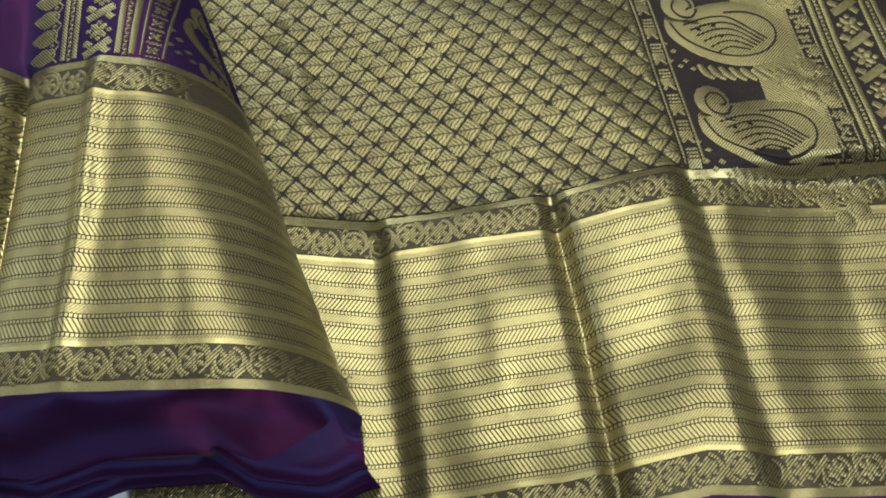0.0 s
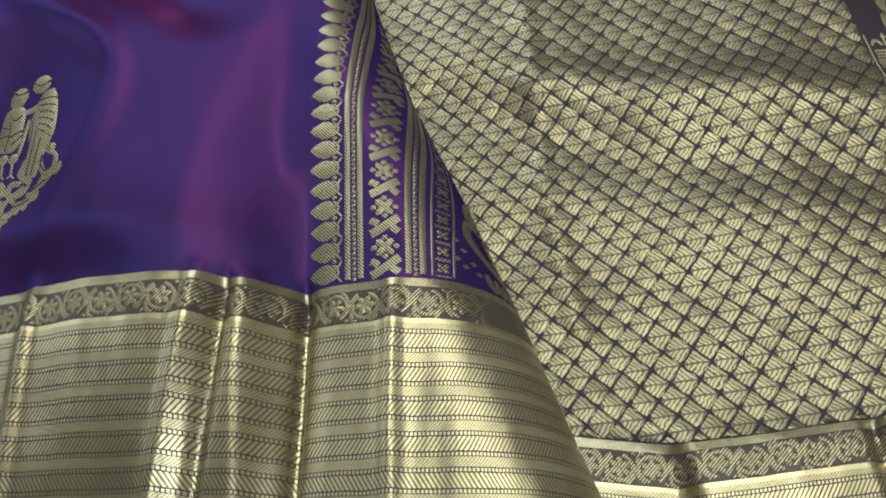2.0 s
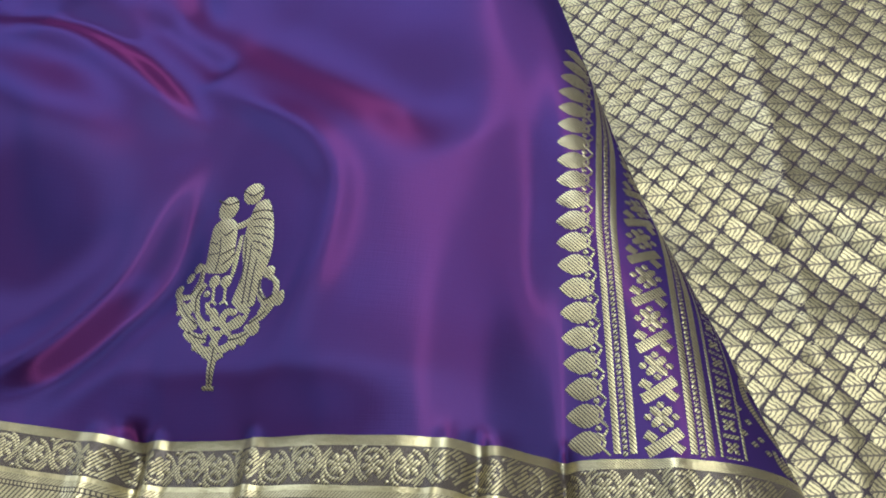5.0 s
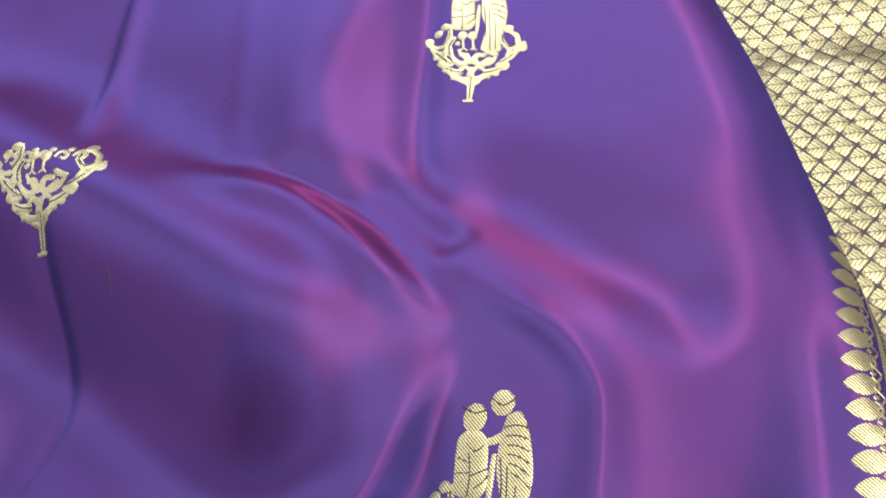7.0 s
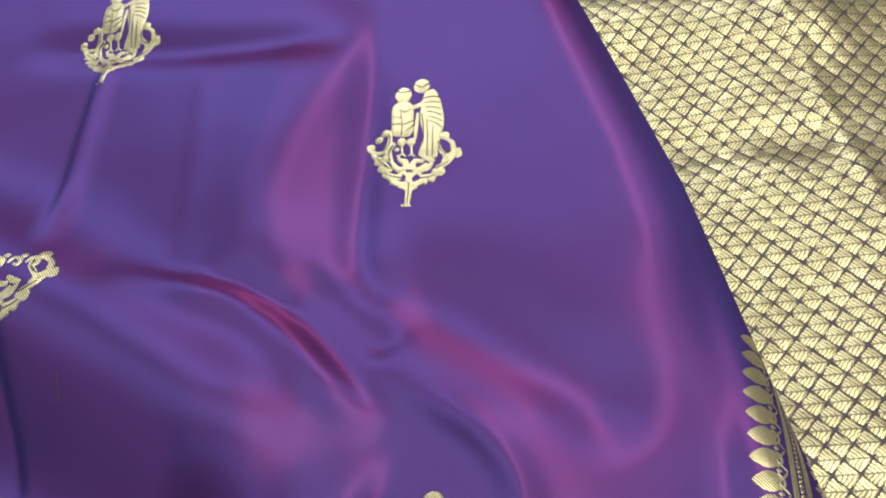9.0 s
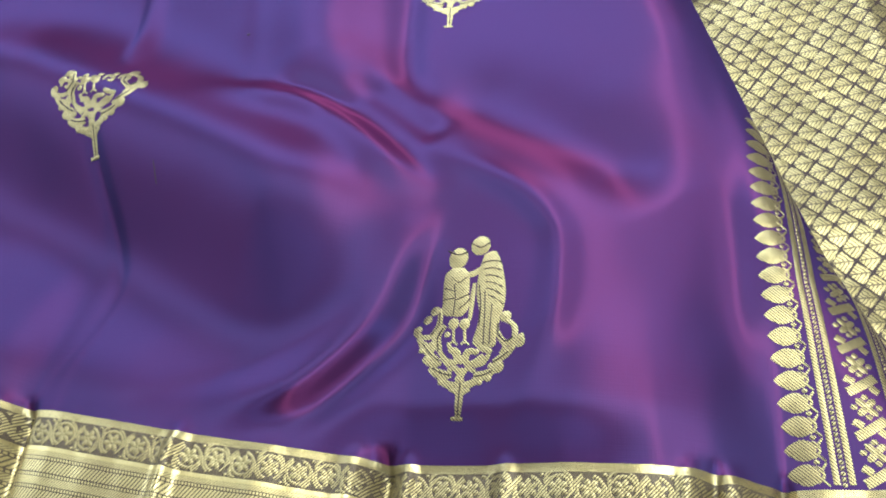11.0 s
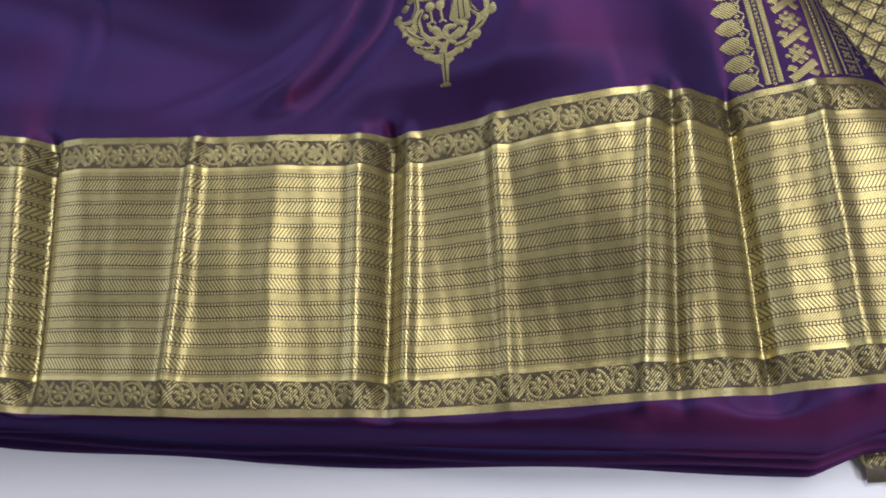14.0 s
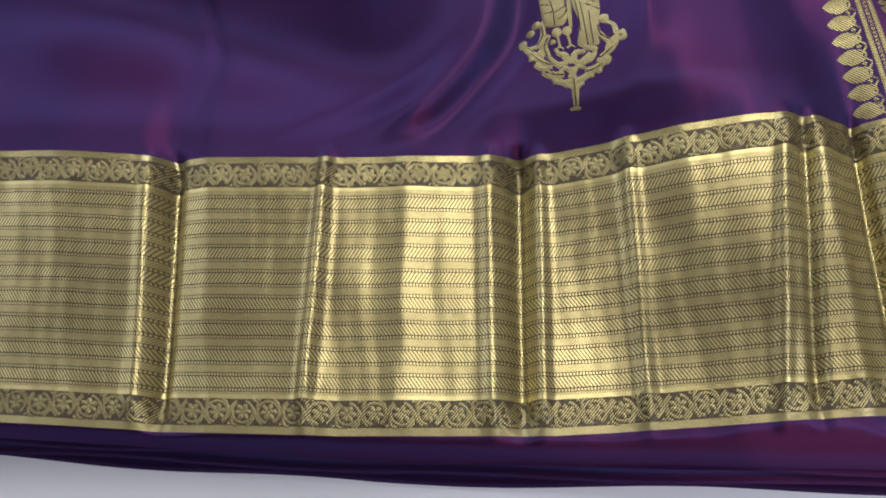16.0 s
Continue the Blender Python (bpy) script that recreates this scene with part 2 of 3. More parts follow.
# folds of the open silk: path, height, half width on the left-hand and the right-hand side of its run
FOLDS = [
    # the long curved brink from which the silk slopes down towards the woven column
    ([(-0.72, 1.40), (-0.70, 1.15), (-0.695, 0.95), (-0.695, 0.82), (-0.690, 0.71), (-0.665, 0.648), (-0.605, 0.602), (-0.55, 0.573), (-0.516, 0.555), (-0.481, 0.533), (-0.461, 0.505), (-0.454, 0.44), (-0.463, 0.38), (-0.48, 0.30), (-0.50, 0.22), (-0.52, 0.12)], 0.022, 0.076, 0.20),
    ([(-0.570, 0.582), (-0.516, 0.555), (-0.481, 0.533), (-0.460, 0.508), (-0.453, 0.485), (-0.453, 0.44), (-0.46, 0.40), (-0.480, 0.34)], 0.006, 0.012, 0.010),
    ([(-0.585, 0.660), (-0.525, 0.625), (-0.465, 0.593), (-0.420, 0.567), (-0.385, 0.525)], -0.011, 0.042, 0.026),
    ([(-0.640, 0.655), (-0.597, 0.622), (-0.567, 0.600), (-0.545, 0.586)], -0.006, 0.013, 0.014),
    ([(-0.626, 0.98), (-0.606, 0.80), (-0.601, 0.726), (-0.590, 0.665), (-0.565, 0.620)], -0.007, 0.013, 0.016),
    ([(-0.362, 0.72), (-0.346, 0.65), (-0.337, 0.58), (-0.336, 0.50), (-0.338, 0.43), (-0.330, 0.32)], -0.008, 0.018, 0.026),
    ([(-0.63, 0.95), (-0.660, 0.82), (-0.678, 0.74), (-0.670, 0.68), (-0.62, 0.625)], 0.012, 0.036, 0.055),
    # creases that run together at the pinch
    ([(-0.78, 0.640), (-0.70, 0.624), (-0.665, 0.616), (-0.615, 0.586), (-0.576, 0.554), (-0.546, 0.527)], 0.008, 0.010, 0.018),
    ([(-0.70, 0.640), (-0.655, 0.628), (-0.608, 0.601), (-0.552, 0.541)], -0.005, 0.012, 0.009),
    ([(-0.545, 0.528), (-0.57, 0.455), (-0.59, 0.415), (-0.632, 0.378), (-0.70, 0.340)], 0.011, 0.012, 0.026),
    ([(-0.545, 0.495), (-0.553, 0.435), (-0.585, 0.396), (-0.613, 0.366), (-0.645, 0.335)], -0.008, 0.014, 0.010),
    # the broad swelling and the hollow below it
    ([(-1.20, 0.775), (-1.009, 0.691), (-0.897, 0.643), (-0.797, 0.596), (-0.707, 0.553), (-0.625, 0.510), (-0.545, 0.475)], 0.042, 0.060, 0.070),
    ([(-1.10, 0.62), (-0.939, 0.535), (-0.846, 0.495), (-0.752, 0.448), (-0.67, 0.415), (-0.58, 0.430)], -0.012, 0.040, 0.060),
    # small creases
    ([(-0.852, 0.61), (-0.843, 0.573), (-0.815, 0.499), (-0.804, 0.443), (-0.825, 0.34)], -0.0035, 0.006, 0.008),
    ([(-0.878, 0.90), (-0.862, 0.769), (-0.842, 0.66)], 0.006, 0.011, 0.008),
    ([(-1.00, 0.915), (-0.79, 0.893), (-0.63, 0.89)], -0.007, 0.022, 0.022),
    ([(-0.775, 0.90), (-0.735, 0.72), (-0.72, 0.64)], 0.002, 0.012, 0.010)]


def fold_table(step=0.0025, blur=0.0025):
    """Heights of all the folds on a fine even grid, softened as cloth is."""
    gx, gy = np.arange(-1.40, -0.05, step), np.arange(0.25, 1.30, step)
    x, y = np.meshgrid(gx, gy)
    total = np.zeros_like(x)
    for path, a, wl, wr in FOLDS:
        p = np.array(path)
        fine = []
        for i in range(len(p) - 1):
            q0, q1, q2, q3 = p[max(i - 1, 0)], p[i], p[i + 1], p[min(i + 2, len(p) - 1)]
            for k in range(5):
                t = k / 5
                fine.append(0.5 * (2 * q1 + (q2 - q0) * t + (2 * q0 - 5 * q1 + 4 * q2 - q3) * t * t + (3 * q1 - q0 - 3 * q2 + q3) * t ** 3))
        fine.append(p[-1])
        fine = np.array(fine)
        n = len(fine) - 1
        best, side, where = np.full_like(x, 9.0), np.zeros_like(x), np.zeros_like(x)
        for i in range(n):
            (ax, ay), (dx, dy) = fine[i], fine[i + 1] - fine[i]
            t = np.clip(((x - ax) * dx + (y - ay) * dy) / (dx * dx + dy * dy), 0, 1)
            d = np.hypot(x - ax - t * dx, y - ay - t * dy)
            near = d < best
            best = np.where(near, d, best)
            side = np.where(near, dx * (y - ay) - dy * (x - ax), side)
            where = np.where(near, (i + t) / n, where)
        w = np.where(side > 0, wl, wr)
        total += a * np.exp(-((best / w) ** 2)) * smooth01(where / 0.25) * smooth01((1 - where) / 0.25)
    r = int(3 * blur / step) + 1
    k = np.exp(-0.5 * (np.arange(-r, r + 1) * step / blur) ** 2)
    k /= k.sum()
    for axis in (0, 1):
        total = np.apply_along_axis(lambda row: np.convolve(np.pad(row, r, mode="edge"), k, "valid"), axis, total)
    return total


FOLD_STEP = 0.0025
FOLD_Z = fold_table(FOLD_STEP)


def fold_height(x, y):
    i = np.clip((y - 0.25) / FOLD_STEP, 0, FOLD_Z.shape[0] - 1.001)
    j = np.clip((x + 1.40) / FOLD_STEP, 0, FOLD_Z.shape[1] - 1.001)
    i0, j0 = i.astype(int), j.astype(int)
    a, b = i - i0, j - j0
    return (FOLD_Z[i0, j0] * (1 - a) * (1 - b) + FOLD_Z[i0 + 1, j0] * a * (1 - b)
            + FOLD_Z[i0, j0 + 1] * (1 - a) * b + FOLD_Z[i0 + 1, j0 + 1] * a * b)


def edge_x(y):
    return np.interp(y, EDGE_Y, EDGE_X)


def stack_top(x):
    """The line on which border and open silk meet."""
    return np.interp(x, [-1.5, -1.0, -0.84, -0.70, -0.55, -0.2], [0.398, 0.371, 0.353, 0.341, 0.334, 0.335])


def ripple(x, y, size, seed):
    """Smooth unevenness without a repeat in view."""
    a = np.sin(x / size * 1.9 + 1.3 * np.sin(y / size * 1.1 + seed) + seed)
    b = np.sin(y / size * 1.7 + 1.1 * np.sin(x / size * 0.8 + 2 * seed) + 3.1 * seed)
    return 0.5 * (a + b)


def stack_height(x, y):
    x, y = np.asarray(x, float), np.asarray(y, float)
    v = y - stack_top(x)
    t = smooth01((v + 0.212) / 0.212)
    band = np.interp(x, *TAB_BOT) * (1 - t) + np.interp(x, *TAB_TOP) * t
    for xt, xb, a, w in PLEATS:
        d = x - (xb + (xt - xb) * np.clip((v + 0.212) / 0.212, 0, 1.3))
        band = band + 1.9 * a * np.exp(-((d / w) ** 2)) * (1 - smooth01((v + 0.012) / 0.024)) * smooth01((v + 0.226) / 0.045)
    z = band * np.exp(-((np.maximum(v, 0) / 0.10) ** 2))
    z = z + fold_height(x, y) * smooth01((v + 0.01) / 0.05)
    low = 1 - smooth01((v + 0.02) / 0.04)
    z = z + 0.0012 * ripple(x, y, 0.070, 1.7) + 0.0003 * ripple(x, y, 0.021, 0.4)
    z = z + low * (0.0005 * ripple(x * 2.0, y * 0.5, 0.022, 0.7) + 0.00028 * ripple(x * 2.2, y * 0.45, 0.010, 2.9))
    q = np.clip((edge_x(y) - x) / 0.062, 0, 1)
    return z - 0.070 * (1 - np.sqrt(np.maximum(0, 1 - (1 - q) ** 2)))


def pallu_top(x):
    return np.interp(x, [-0.5, -0.153, -0.091, -0.027, 0.022, 0.105, 0.131, 0.244, 0.6], [0.262, 0.262, 0.257, 0.264, 0.271, 0.288, 0.287, 0.290, 0.295])


PX = [-0.6, -0.160, -0.100, -0.093, -0.088, -0.03, 0.016, 0.022, 0.027, 0.031, 0.07, 0.100, 0.106, 0.118, 0.135, 0.20, 0.6]
PZ = [-0.008, -0.004, -0.009, -0.006, 0.003, 0.007, 0.003, -0.010, -0.010, 0.001, 0.006, 0.007, 0.004, -0.011, -0.010, -0.022, -0.024]
TAB_PLEAT = smooth_table(PX, PZ, 0.0025)


def pallu_height(x, y):
    x, y = np.asarray(x, float), np.asarray(y, float)
    v = y - pallu_top(x)
    s = x + 0.155 * (y - 0.27)
    z = -0.085 + np.interp(s, *TAB_PLEAT) * (1 - smooth01((v + 0.012) / 0.022))
    z = z + 0.004 * ripple(x, y, 0.075, 0.9) + 0.0012 * ripple(x, y, 0.022, 2.2) + (1 - smooth01((v + 0.02) / 0.04)) * 0.0005 * ripple(x * 2.0, y * 0.6, 0.020, 1.9)
    for path, a, w in (([(-0.17, 0.540), (-0.09, 0.522), (0.0, 0.515), (0.07, 0.495)], 0.008, 0.026), ([(-0.25, 0.52), (-0.06, 0.455), (0.08, 0.44)], -0.006, 0.030),
                       ([(-0.50, 0.98), (-0.25, 0.99)], 0.024, 0.06), ([(-0.40, 0.835), (-0.24, 0.85)], -0.008, 0.022),
                       ([(-0.27, 1.0), (-0.203, 0.784), (-0.175, 0.568), (-0.168, 0.45), (-0.146, 0.33)], 0.003, 0.008)):
        d, _ = along(path, x, y)
        z = z + a * np.exp(-((d / w) ** 2))
    return np.maximum(z, TABLE_Z + 0.004)


# ---- room ----
# unseen shell added around the table, its walls dark so the gold keeps contrast
def room():
    fz = TABLE_Z - 0.75
    top = fz + 3.05
    x0, x1, y0, y1 = -2.6, 1.9, -1.9, 2.3
    tagged(box("floor", (x0 - 0.15, y0 - 0.15, fz - 0.1), (x1 + 0.15, y1 + 0.15, fz), FLOORING), "plain pale tiled floor", "floor", kind="structure")
    tagged(box("ceiling", (x0 - 0.15, y0 - 0.15, top), (x1 + 0.15, y1 + 0.15, top + 0.1), PLASTER), "assumed plain beige plaster ceiling, out of view", "ceiling", kind="structure")
    for name, lo, hi in (("wall_south", (x0, y0 - 0.15, fz), (x1, y0, top)), ("wall_east", (x1, y0 - 0.15, fz), (x1 + 0.15, y1 + 0.15, top))):
        tagged(box(name, lo, hi, PLASTER), "assumed plain beige plastered wall, out of view", "wall", kind="structure")
    # openings made up to hold the two daylight lamps
    wz0, wz1 = 0.75, 2.02
    wx0, wx1, wy0, wy1 = -1.85, -0.25, 0.20, 1.50
    north = (((x0, y1, fz), (wx0, y1 + 0.15, top)), ((wx1, y1, fz), (x1, y1 + 0.15, top)), ((wx0, y1, fz), (wx1, y1 + 0.15, wz0)), ((wx0, y1, wz1), (wx1, y1 + 0.15, top)))
    west = (((x0 - 0.15, y0 - 0.15, fz), (x0, wy0, top)), ((x0 - 0.15, wy1, fz), (x0, y1 + 0.15, top)), ((x0 - 0.15, wy0, fz), (x0, wy1, wz0)), ((x0 - 0.15, wy0, wz1), (x0, wy1, top)))
    for name, blocks in (("wall_north", north), ("wall_west", west)):
        bm = bmesh.new()
        for lo, hi in blocks:
            r = bmesh.ops.create_cube(bm, size=1)
            for vert in r["verts"]:
                for k in range(3):
                    vert.co[k] = lo[k] if vert.co[k] < 0 else hi[k]
        me = bpy.data.meshes.new(name)
        bm.to_mesh(me)
        bm.free()
        me.materials.append(PLASTER)
        tagged(new(name, me), "assumed plastered wall, out of view, with an opening for an added lamp", "wall", kind="structure")
    table = tagged(new("table"), "broad white table under the folded saree", "table")
    box("tabletop", (-1.75, -0.45, TABLE_Z - 0.03), (1.0, 1.55, TABLE_Z), WHITE, table, 0.006)
    for lx in (-1.65, 0.9):
        for ly in (-0.35, 1.45):
            box("leg", (lx - 0.03, ly - 0.03, fz), (lx + 0.03, ly + 0.03, TABLE_Z - 0.03), WHITE, table, 0.004)


room()

# ---- the saree ----
saree = tagged(new("saree"), "purple shot-silk saree with wide gold borders, folded on a white table", "saree")
saree.location = (0, 0, 0)


def stack_sheet(name, v0, v1, rows, material, label, roll=False):
    vs = np.linspace(v0, v1, rows)
    base = np.linspace(0, 1, 400)
    th = np.linspace(0, math.pi / 2, 22)[1:]
    X, Y, Z, U, V = [], [], [], [], []
    for v in vs:
        xe = float(edge_x(v + 0.335))
        flat = -1.35 + (xe - 0.062 + 1.35) * base
        rolled = xe - 0.062 + 0.062 * np.sin(th)
        x = np.concatenate([flat, rolled])
        y = stack_top(x) + v
        z = stack_height(x, y)
        u = np.concatenate([x[:400], x[399] + 0.075 * th])
        tail = np.linspace(0.2, 1, 4)
        x = np.concatenate([x, xe - 0.012 * tail ** 2])
        y = np.concatenate([y, np.full(4, y[-1])])
        z = np.concatenate([z, z[-1] + (TABLE_Z + 0.012 - z[-1]) * tail])
        u = np.concatenate([u, u[-1] + 0.03 * tail])
        X.append(x), Y.append(y), Z.append(z), U.append(u), V.append(np.full(len(x), v))
    return sheet(name, np.array(X), np.array(Y), np.array(Z), np.array(U), np.array(V), material, saree, label)


field = stack_sheet("silk_field", 0.0, 0.90, 240, SILK, "purple shot silk, softly rumpled")
border = stack_sheet("border", -0.212, 0.0, 72, BORDER, "wide woven gold border with pleats")


def front_line(x):
    return np.interp(x, [-1.5, -1.04, -0.70, -0.43, -0.28, -0.24, -0.17, -0.145, -0.11, 0.0], [0.175, 0.146, 0.107, 0.086, 0.073, 0.086, 0.089, 0.072, 0.068, 0.068])


def selvage():
    """The purple edge below the border, turned down over the front of the stack."""
    a = np.linspace(0, 1, 14)
    X, Y, Z, U, V = [], [], [], [], []
    for i, s in enumerate(a):
        x = np.linspace(-1.35, -0.095 + 0.005 * math.sin(math.pi * min(1.0, s * 1.1)), 300)
        y0 = stack_top(x) - 0.212
        z0 = stack_height(x, y0)
        yf = front_line(x) + 0.010 + 0.006 * smooth01((x + 0.135) / 0.05) ** 2
        ang = s * math.pi * 0.56
        y = y0 + (yf - y0) * math.sin(ang) / 1.0
        wide = np.convolve(np.pad(z0, 20, mode="edge"), np.ones(41) / 41, "valid")
        z = z0 + (wide - z0) * float(smooth01(s * 4)) - 0.042 * (1 - math.cos(ang)) - 0.0015 * s * np.sin(x * 37)
        X.append(x), Y.append(y), Z.append(z), U.append(x), V.append(np.full(300, -0.212 - 0.05 * s))
    sheet("selvage", np.array(X), np.array(Y), np.array(Z), np.array(U), np.array(V), SILK, saree, "plain purple silk edge turned down")


selvage()


def front_layer(z, thick, out, x1, seed):
    """One folded layer of the stack, its rounded fold facing the front."""
    th = np.linspace(-math.pi / 2, math.pi / 2, 11)
    X, Y, Z, U, V = [], [], [], [], []
    xs = np.linspace(-1.35, x1, 240)
    turn = 0.010 * smooth01((xs - (x1 - 0.05)) / 0.05) ** 2
    yf = front_line(xs) + out + turn + 0.0035 * ripple(xs, xs * 0 + seed, 0.09, seed)
    zc = z + 0.003 * ripple(xs, xs * 0 + 2 * seed, 0.12, seed + 1)
    rows = [(0.10, thick / 2)] + [(thick * 0.9 * (1 - math.cos(t)), thick / 2 * math.sin(t)) for t in th[::-1]] + [(0.10, -thick / 2)]
    for k, (dy, dz) in enumerate(rows):
        end = np.minimum(x1, edge_x(yf + dy) - 0.003 - 0.015 * min(1.0, dy / 0.03))
        x = xs + (end - x1) * smooth01((xs + 0.5) / 0.42)
        X.append(x), Y.append(yf + dy), Z.append(zc + dz), U.append(xs), V.append(np.full(240, 0.008 * k))
    return sheet("folded_layer", np.array(X), np.array(Y), np.array(Z), np.array(U), np.array(V), SILK, saree, "folded purple silk layer in the stack")


front_layer(-0.050, 0.014, 0.010, -0.080, 0.3)
front_layer(-0.066, 0.015, 0.003, -0.076, 1.1)
front_layer(-0.083, 0.016, 0.006, -0.082, 2.3)
front_layer(-0.100, 0.018, 0.000, -0.080, 3.9)


def pallu_sheet(name, v0, v1, rows, x0, x1, cols, material, label):
    x = np.linspace(x0, x1, cols)
    X, V = np.meshgrid(x, np.linspace(v0, v1, rows))
    Y = pallu_top(X) + V
    return sheet(name, X, Y, pallu_height(X, Y), X, V, material, saree, label)


pallu = pallu_sheet("pallu", 0.0, 0.85, 220, -0.62, 0.50, 260, DARK, "brocade end with a gold lattice on dark ground")
pallu_border = pallu_sheet("pallu_border", -0.212, 0.0, 70, -0.155, 0.50, 400, BORDER, "pleated gold border of the brocade end")
pallu_sheet("pallu_selvage", -0.25, -0.212, 8, -0.155, 0.50, 200, SILK, "plain purple silk edge")


# ---- raised gold weaving ----
class Weave:
    """Flat raised thread shapes drawn in a local plane and laid onto the cloth."""

    def __init__(self):
        self.p, self.f = [], []

    def stroke(self, pts, width, lift=0.0003, steps=4, taper=True):
        pts = np.asarray(pts, float)
        if len(pts) > 2:
            pts = self.round(pts, steps)
        n = len(pts)
        t = np.linspace(0, 1, n)
        w = np.full(n, width * 0.5)
        if taper:
            w = w * (0.55 + 0.45 * np.sin(math.pi * np.clip(t * 0.9 + 0.05, 0, 1)))
        g = np.gradient(pts, axis=0)
        g /= np.maximum(np.linalg.norm(g, axis=1), 1e-9)[:, None]
        nrm = np.stack([-g[:, 1], g[:, 0]], 1)
        i0 = len(self.p)
        for k in range(n):
            a, c, b = pts[k] + nrm[k] * w[k], pts[k], pts[k] - nrm[k] * w[k]
            self.p += [(a[0], a[1], -0.0001), (c[0], c[1], lift), (b[0], b[1], -0.0001)]
        for k in range(n - 1):
            q = i0 + 3 * k
            self.f += [(q, q + 1, q + 4, q + 3), (q + 1, q + 2, q + 5, q + 4)]
        return self

    @staticmethod
    def round(pts, steps):
        out = []
        n = len(pts)
        for i in range(n - 1):
            a, b, c, d = pts[max(i - 1, 0)], pts[i], pts[i + 1], pts[min(i + 2, n - 1)]
            for k in range(steps):
                t = k / steps
                out.append(0.5 * (2 * b + (c - a) * t + (2 * a - 5 * b + 4 * c - d) * t * t + (3 * b - a - 3 * c + d) * t ** 3))
        out.append(pts[-1])
        return np.array(out)

    def blob(self, cx, cy, rx, ry, lift=0.0003, turn=0.0, sides=8, point=0.0):
        i0 = len(self.p)
        self.p.append((cx, cy, lift))
        for ring, z in ((0.62, lift * 0.85), (1.0, -0.0001)):
            for k in range(sides):
                t = 2 * math.pi * k / sides
                r = ring * (1 + point * max(0, math.cos(t)) ** 6)
                x, y = rx * r * math.cos(t), ry * ring * math.sin(t)
                self.p.append((cx + x * math.cos(turn) - y * math.sin(turn), cy + x * math.sin(turn) + y * math.cos(turn), z))
        for k in range(sides):
            m = (k + 1) % sides
            self.f.append((i0, i0 + 1 + k, i0 + 1 + m))
            self.f.append((i0 + 1 + k, i0 + 1 + sides + k, i0 + 1 + sides + m, i0 + 1 + m))
        return self

    def fill(self, pts, lift=0.0003, steps=3):
        pts = self.round(np.array(list(pts) + [pts[0]], float), steps)[:-1]
        c, n, i0 = pts.mean(0), len(pts), len(self.p)
        self.p.append((c[0], c[1], lift))
        for ring, z in ((0.5, lift), (0.88, lift * 0.9), (1.0, -0.0001)):
            self.p += [(*(c + (q - c) * ring), z) for q in pts]
        for k in range(n):
            m = (k + 1) % n
            self.f.append((i0, i0 + 1 + k, i0 + 1 + m))
            for r in (0, 1):
                a = i0 + 1 + r * n
                self.f.append((a + k, a + n + k, a + n + m, a + m))
        return self

    def ring(self, cx, cy, r, width, a0=0.0, a1=360.0, ry=None, n=14, lift=0.0003):
        t = np.radians(np.linspace(a0, a1, n))
        return self.stroke(np.stack([cx + r * np.cos(t), cy + (ry or r) * np.sin(t)], 1), width, lift, 1, False)

    def lay(self, name, place, height, material, parent, label="", scale=1.0):
        p = np.array(self.p)
        x, y = place(p[:, 0], p[:, 1])
        z = height(x, y) + p[:, 2] * scale + 0.0003
        ob = mesh_object(name, np.stack([x, y, z], 1), self.f, np.stack([x, y], 1), material, parent, label)
        return ob


def floral_unit(k, u0, dmid, pitch):
    """One roundel of the scrolling vine, turned up or down by turns."""
    rng = random.Random(k * 7 + 3)
    w = Weave()
    up = 1 if k % 2 else -1
    w.ring(u0, dmid, 0.0080, 0.0023, 90 * up - 168, 90 * up + 150, ry=0.0078, n=16)
    spin = rng.uniform(0, 1)
    for i in range(6):
        t = spin + i * math.pi / 3
        w.blob(u0 + 0.0036 * math.cos(t), dmid + 0.0035 * math.sin(t), 0.0033, 0.0021, turn=t, sides=6)
    w.blob(u0, dmid, 0.0013, 0.0013, sides=6)
    side = pitch / 2
    w.stroke([(u0 + 0.0052, dmid - up * 0.0062), (u0 + side - 0.0008, dmid - up * 0.0015), (u0 + side + 0.0008, dmid + up * 0.0040), (u0 + side + 0.0045, dmid + up * 0.0086)], 0.0021)
    w.stroke([(u0 + side - 0.001, dmid + up * 0.0030), (u0 + side - 0.003, dmid + up * 0.0072), (u0 + side - 0.0062, dmid + up * 0.0093)], 0.0026)
    w.stroke([(u0 + side + 0.0012, dmid - up * 0.0030), (u0 + side + 0.002, dmid - up * 0.0082), (u0 + side + 0.0055, dmid - up * 0.0096)], 0.0024)
    w.blob(u0 + side - 0.001, dmid - up * 0.0085, 0.0016, 0.0012, sides=6)
    return w


def floral_band(x0, x1, dmid, top, height, parent):
    pitch = 0.0192
    k = 0
    u = x0
    while u < x1:
        floral_unit(k, u, dmid, pitch).lay("floral_roundel", lambda a, d: (a, top(a) - d), height, THREAD_X, parent)
        u += pitch
        k += 1


def smin(a, b, k):
    h = np.clip(0.5 + 0.5 * (b - a) / k, 0, 1)
    return b * (1 - h) + a * h - k * h * (1 - h)


# --- the column of leaves, braids and beads on the stack
def left_column(a, b):
    xl = np.interp(b, [0.30, 0.34, 0.475, 0.585, 0.66], [-0.304, -0.3075, -0.3185, -0.321, -0.318])
    room_ = edge_x(b) - 0.0015 - xl
    return xl + smin(np.asarray(a, float), room_, 0.016), np.asarray(b, float)


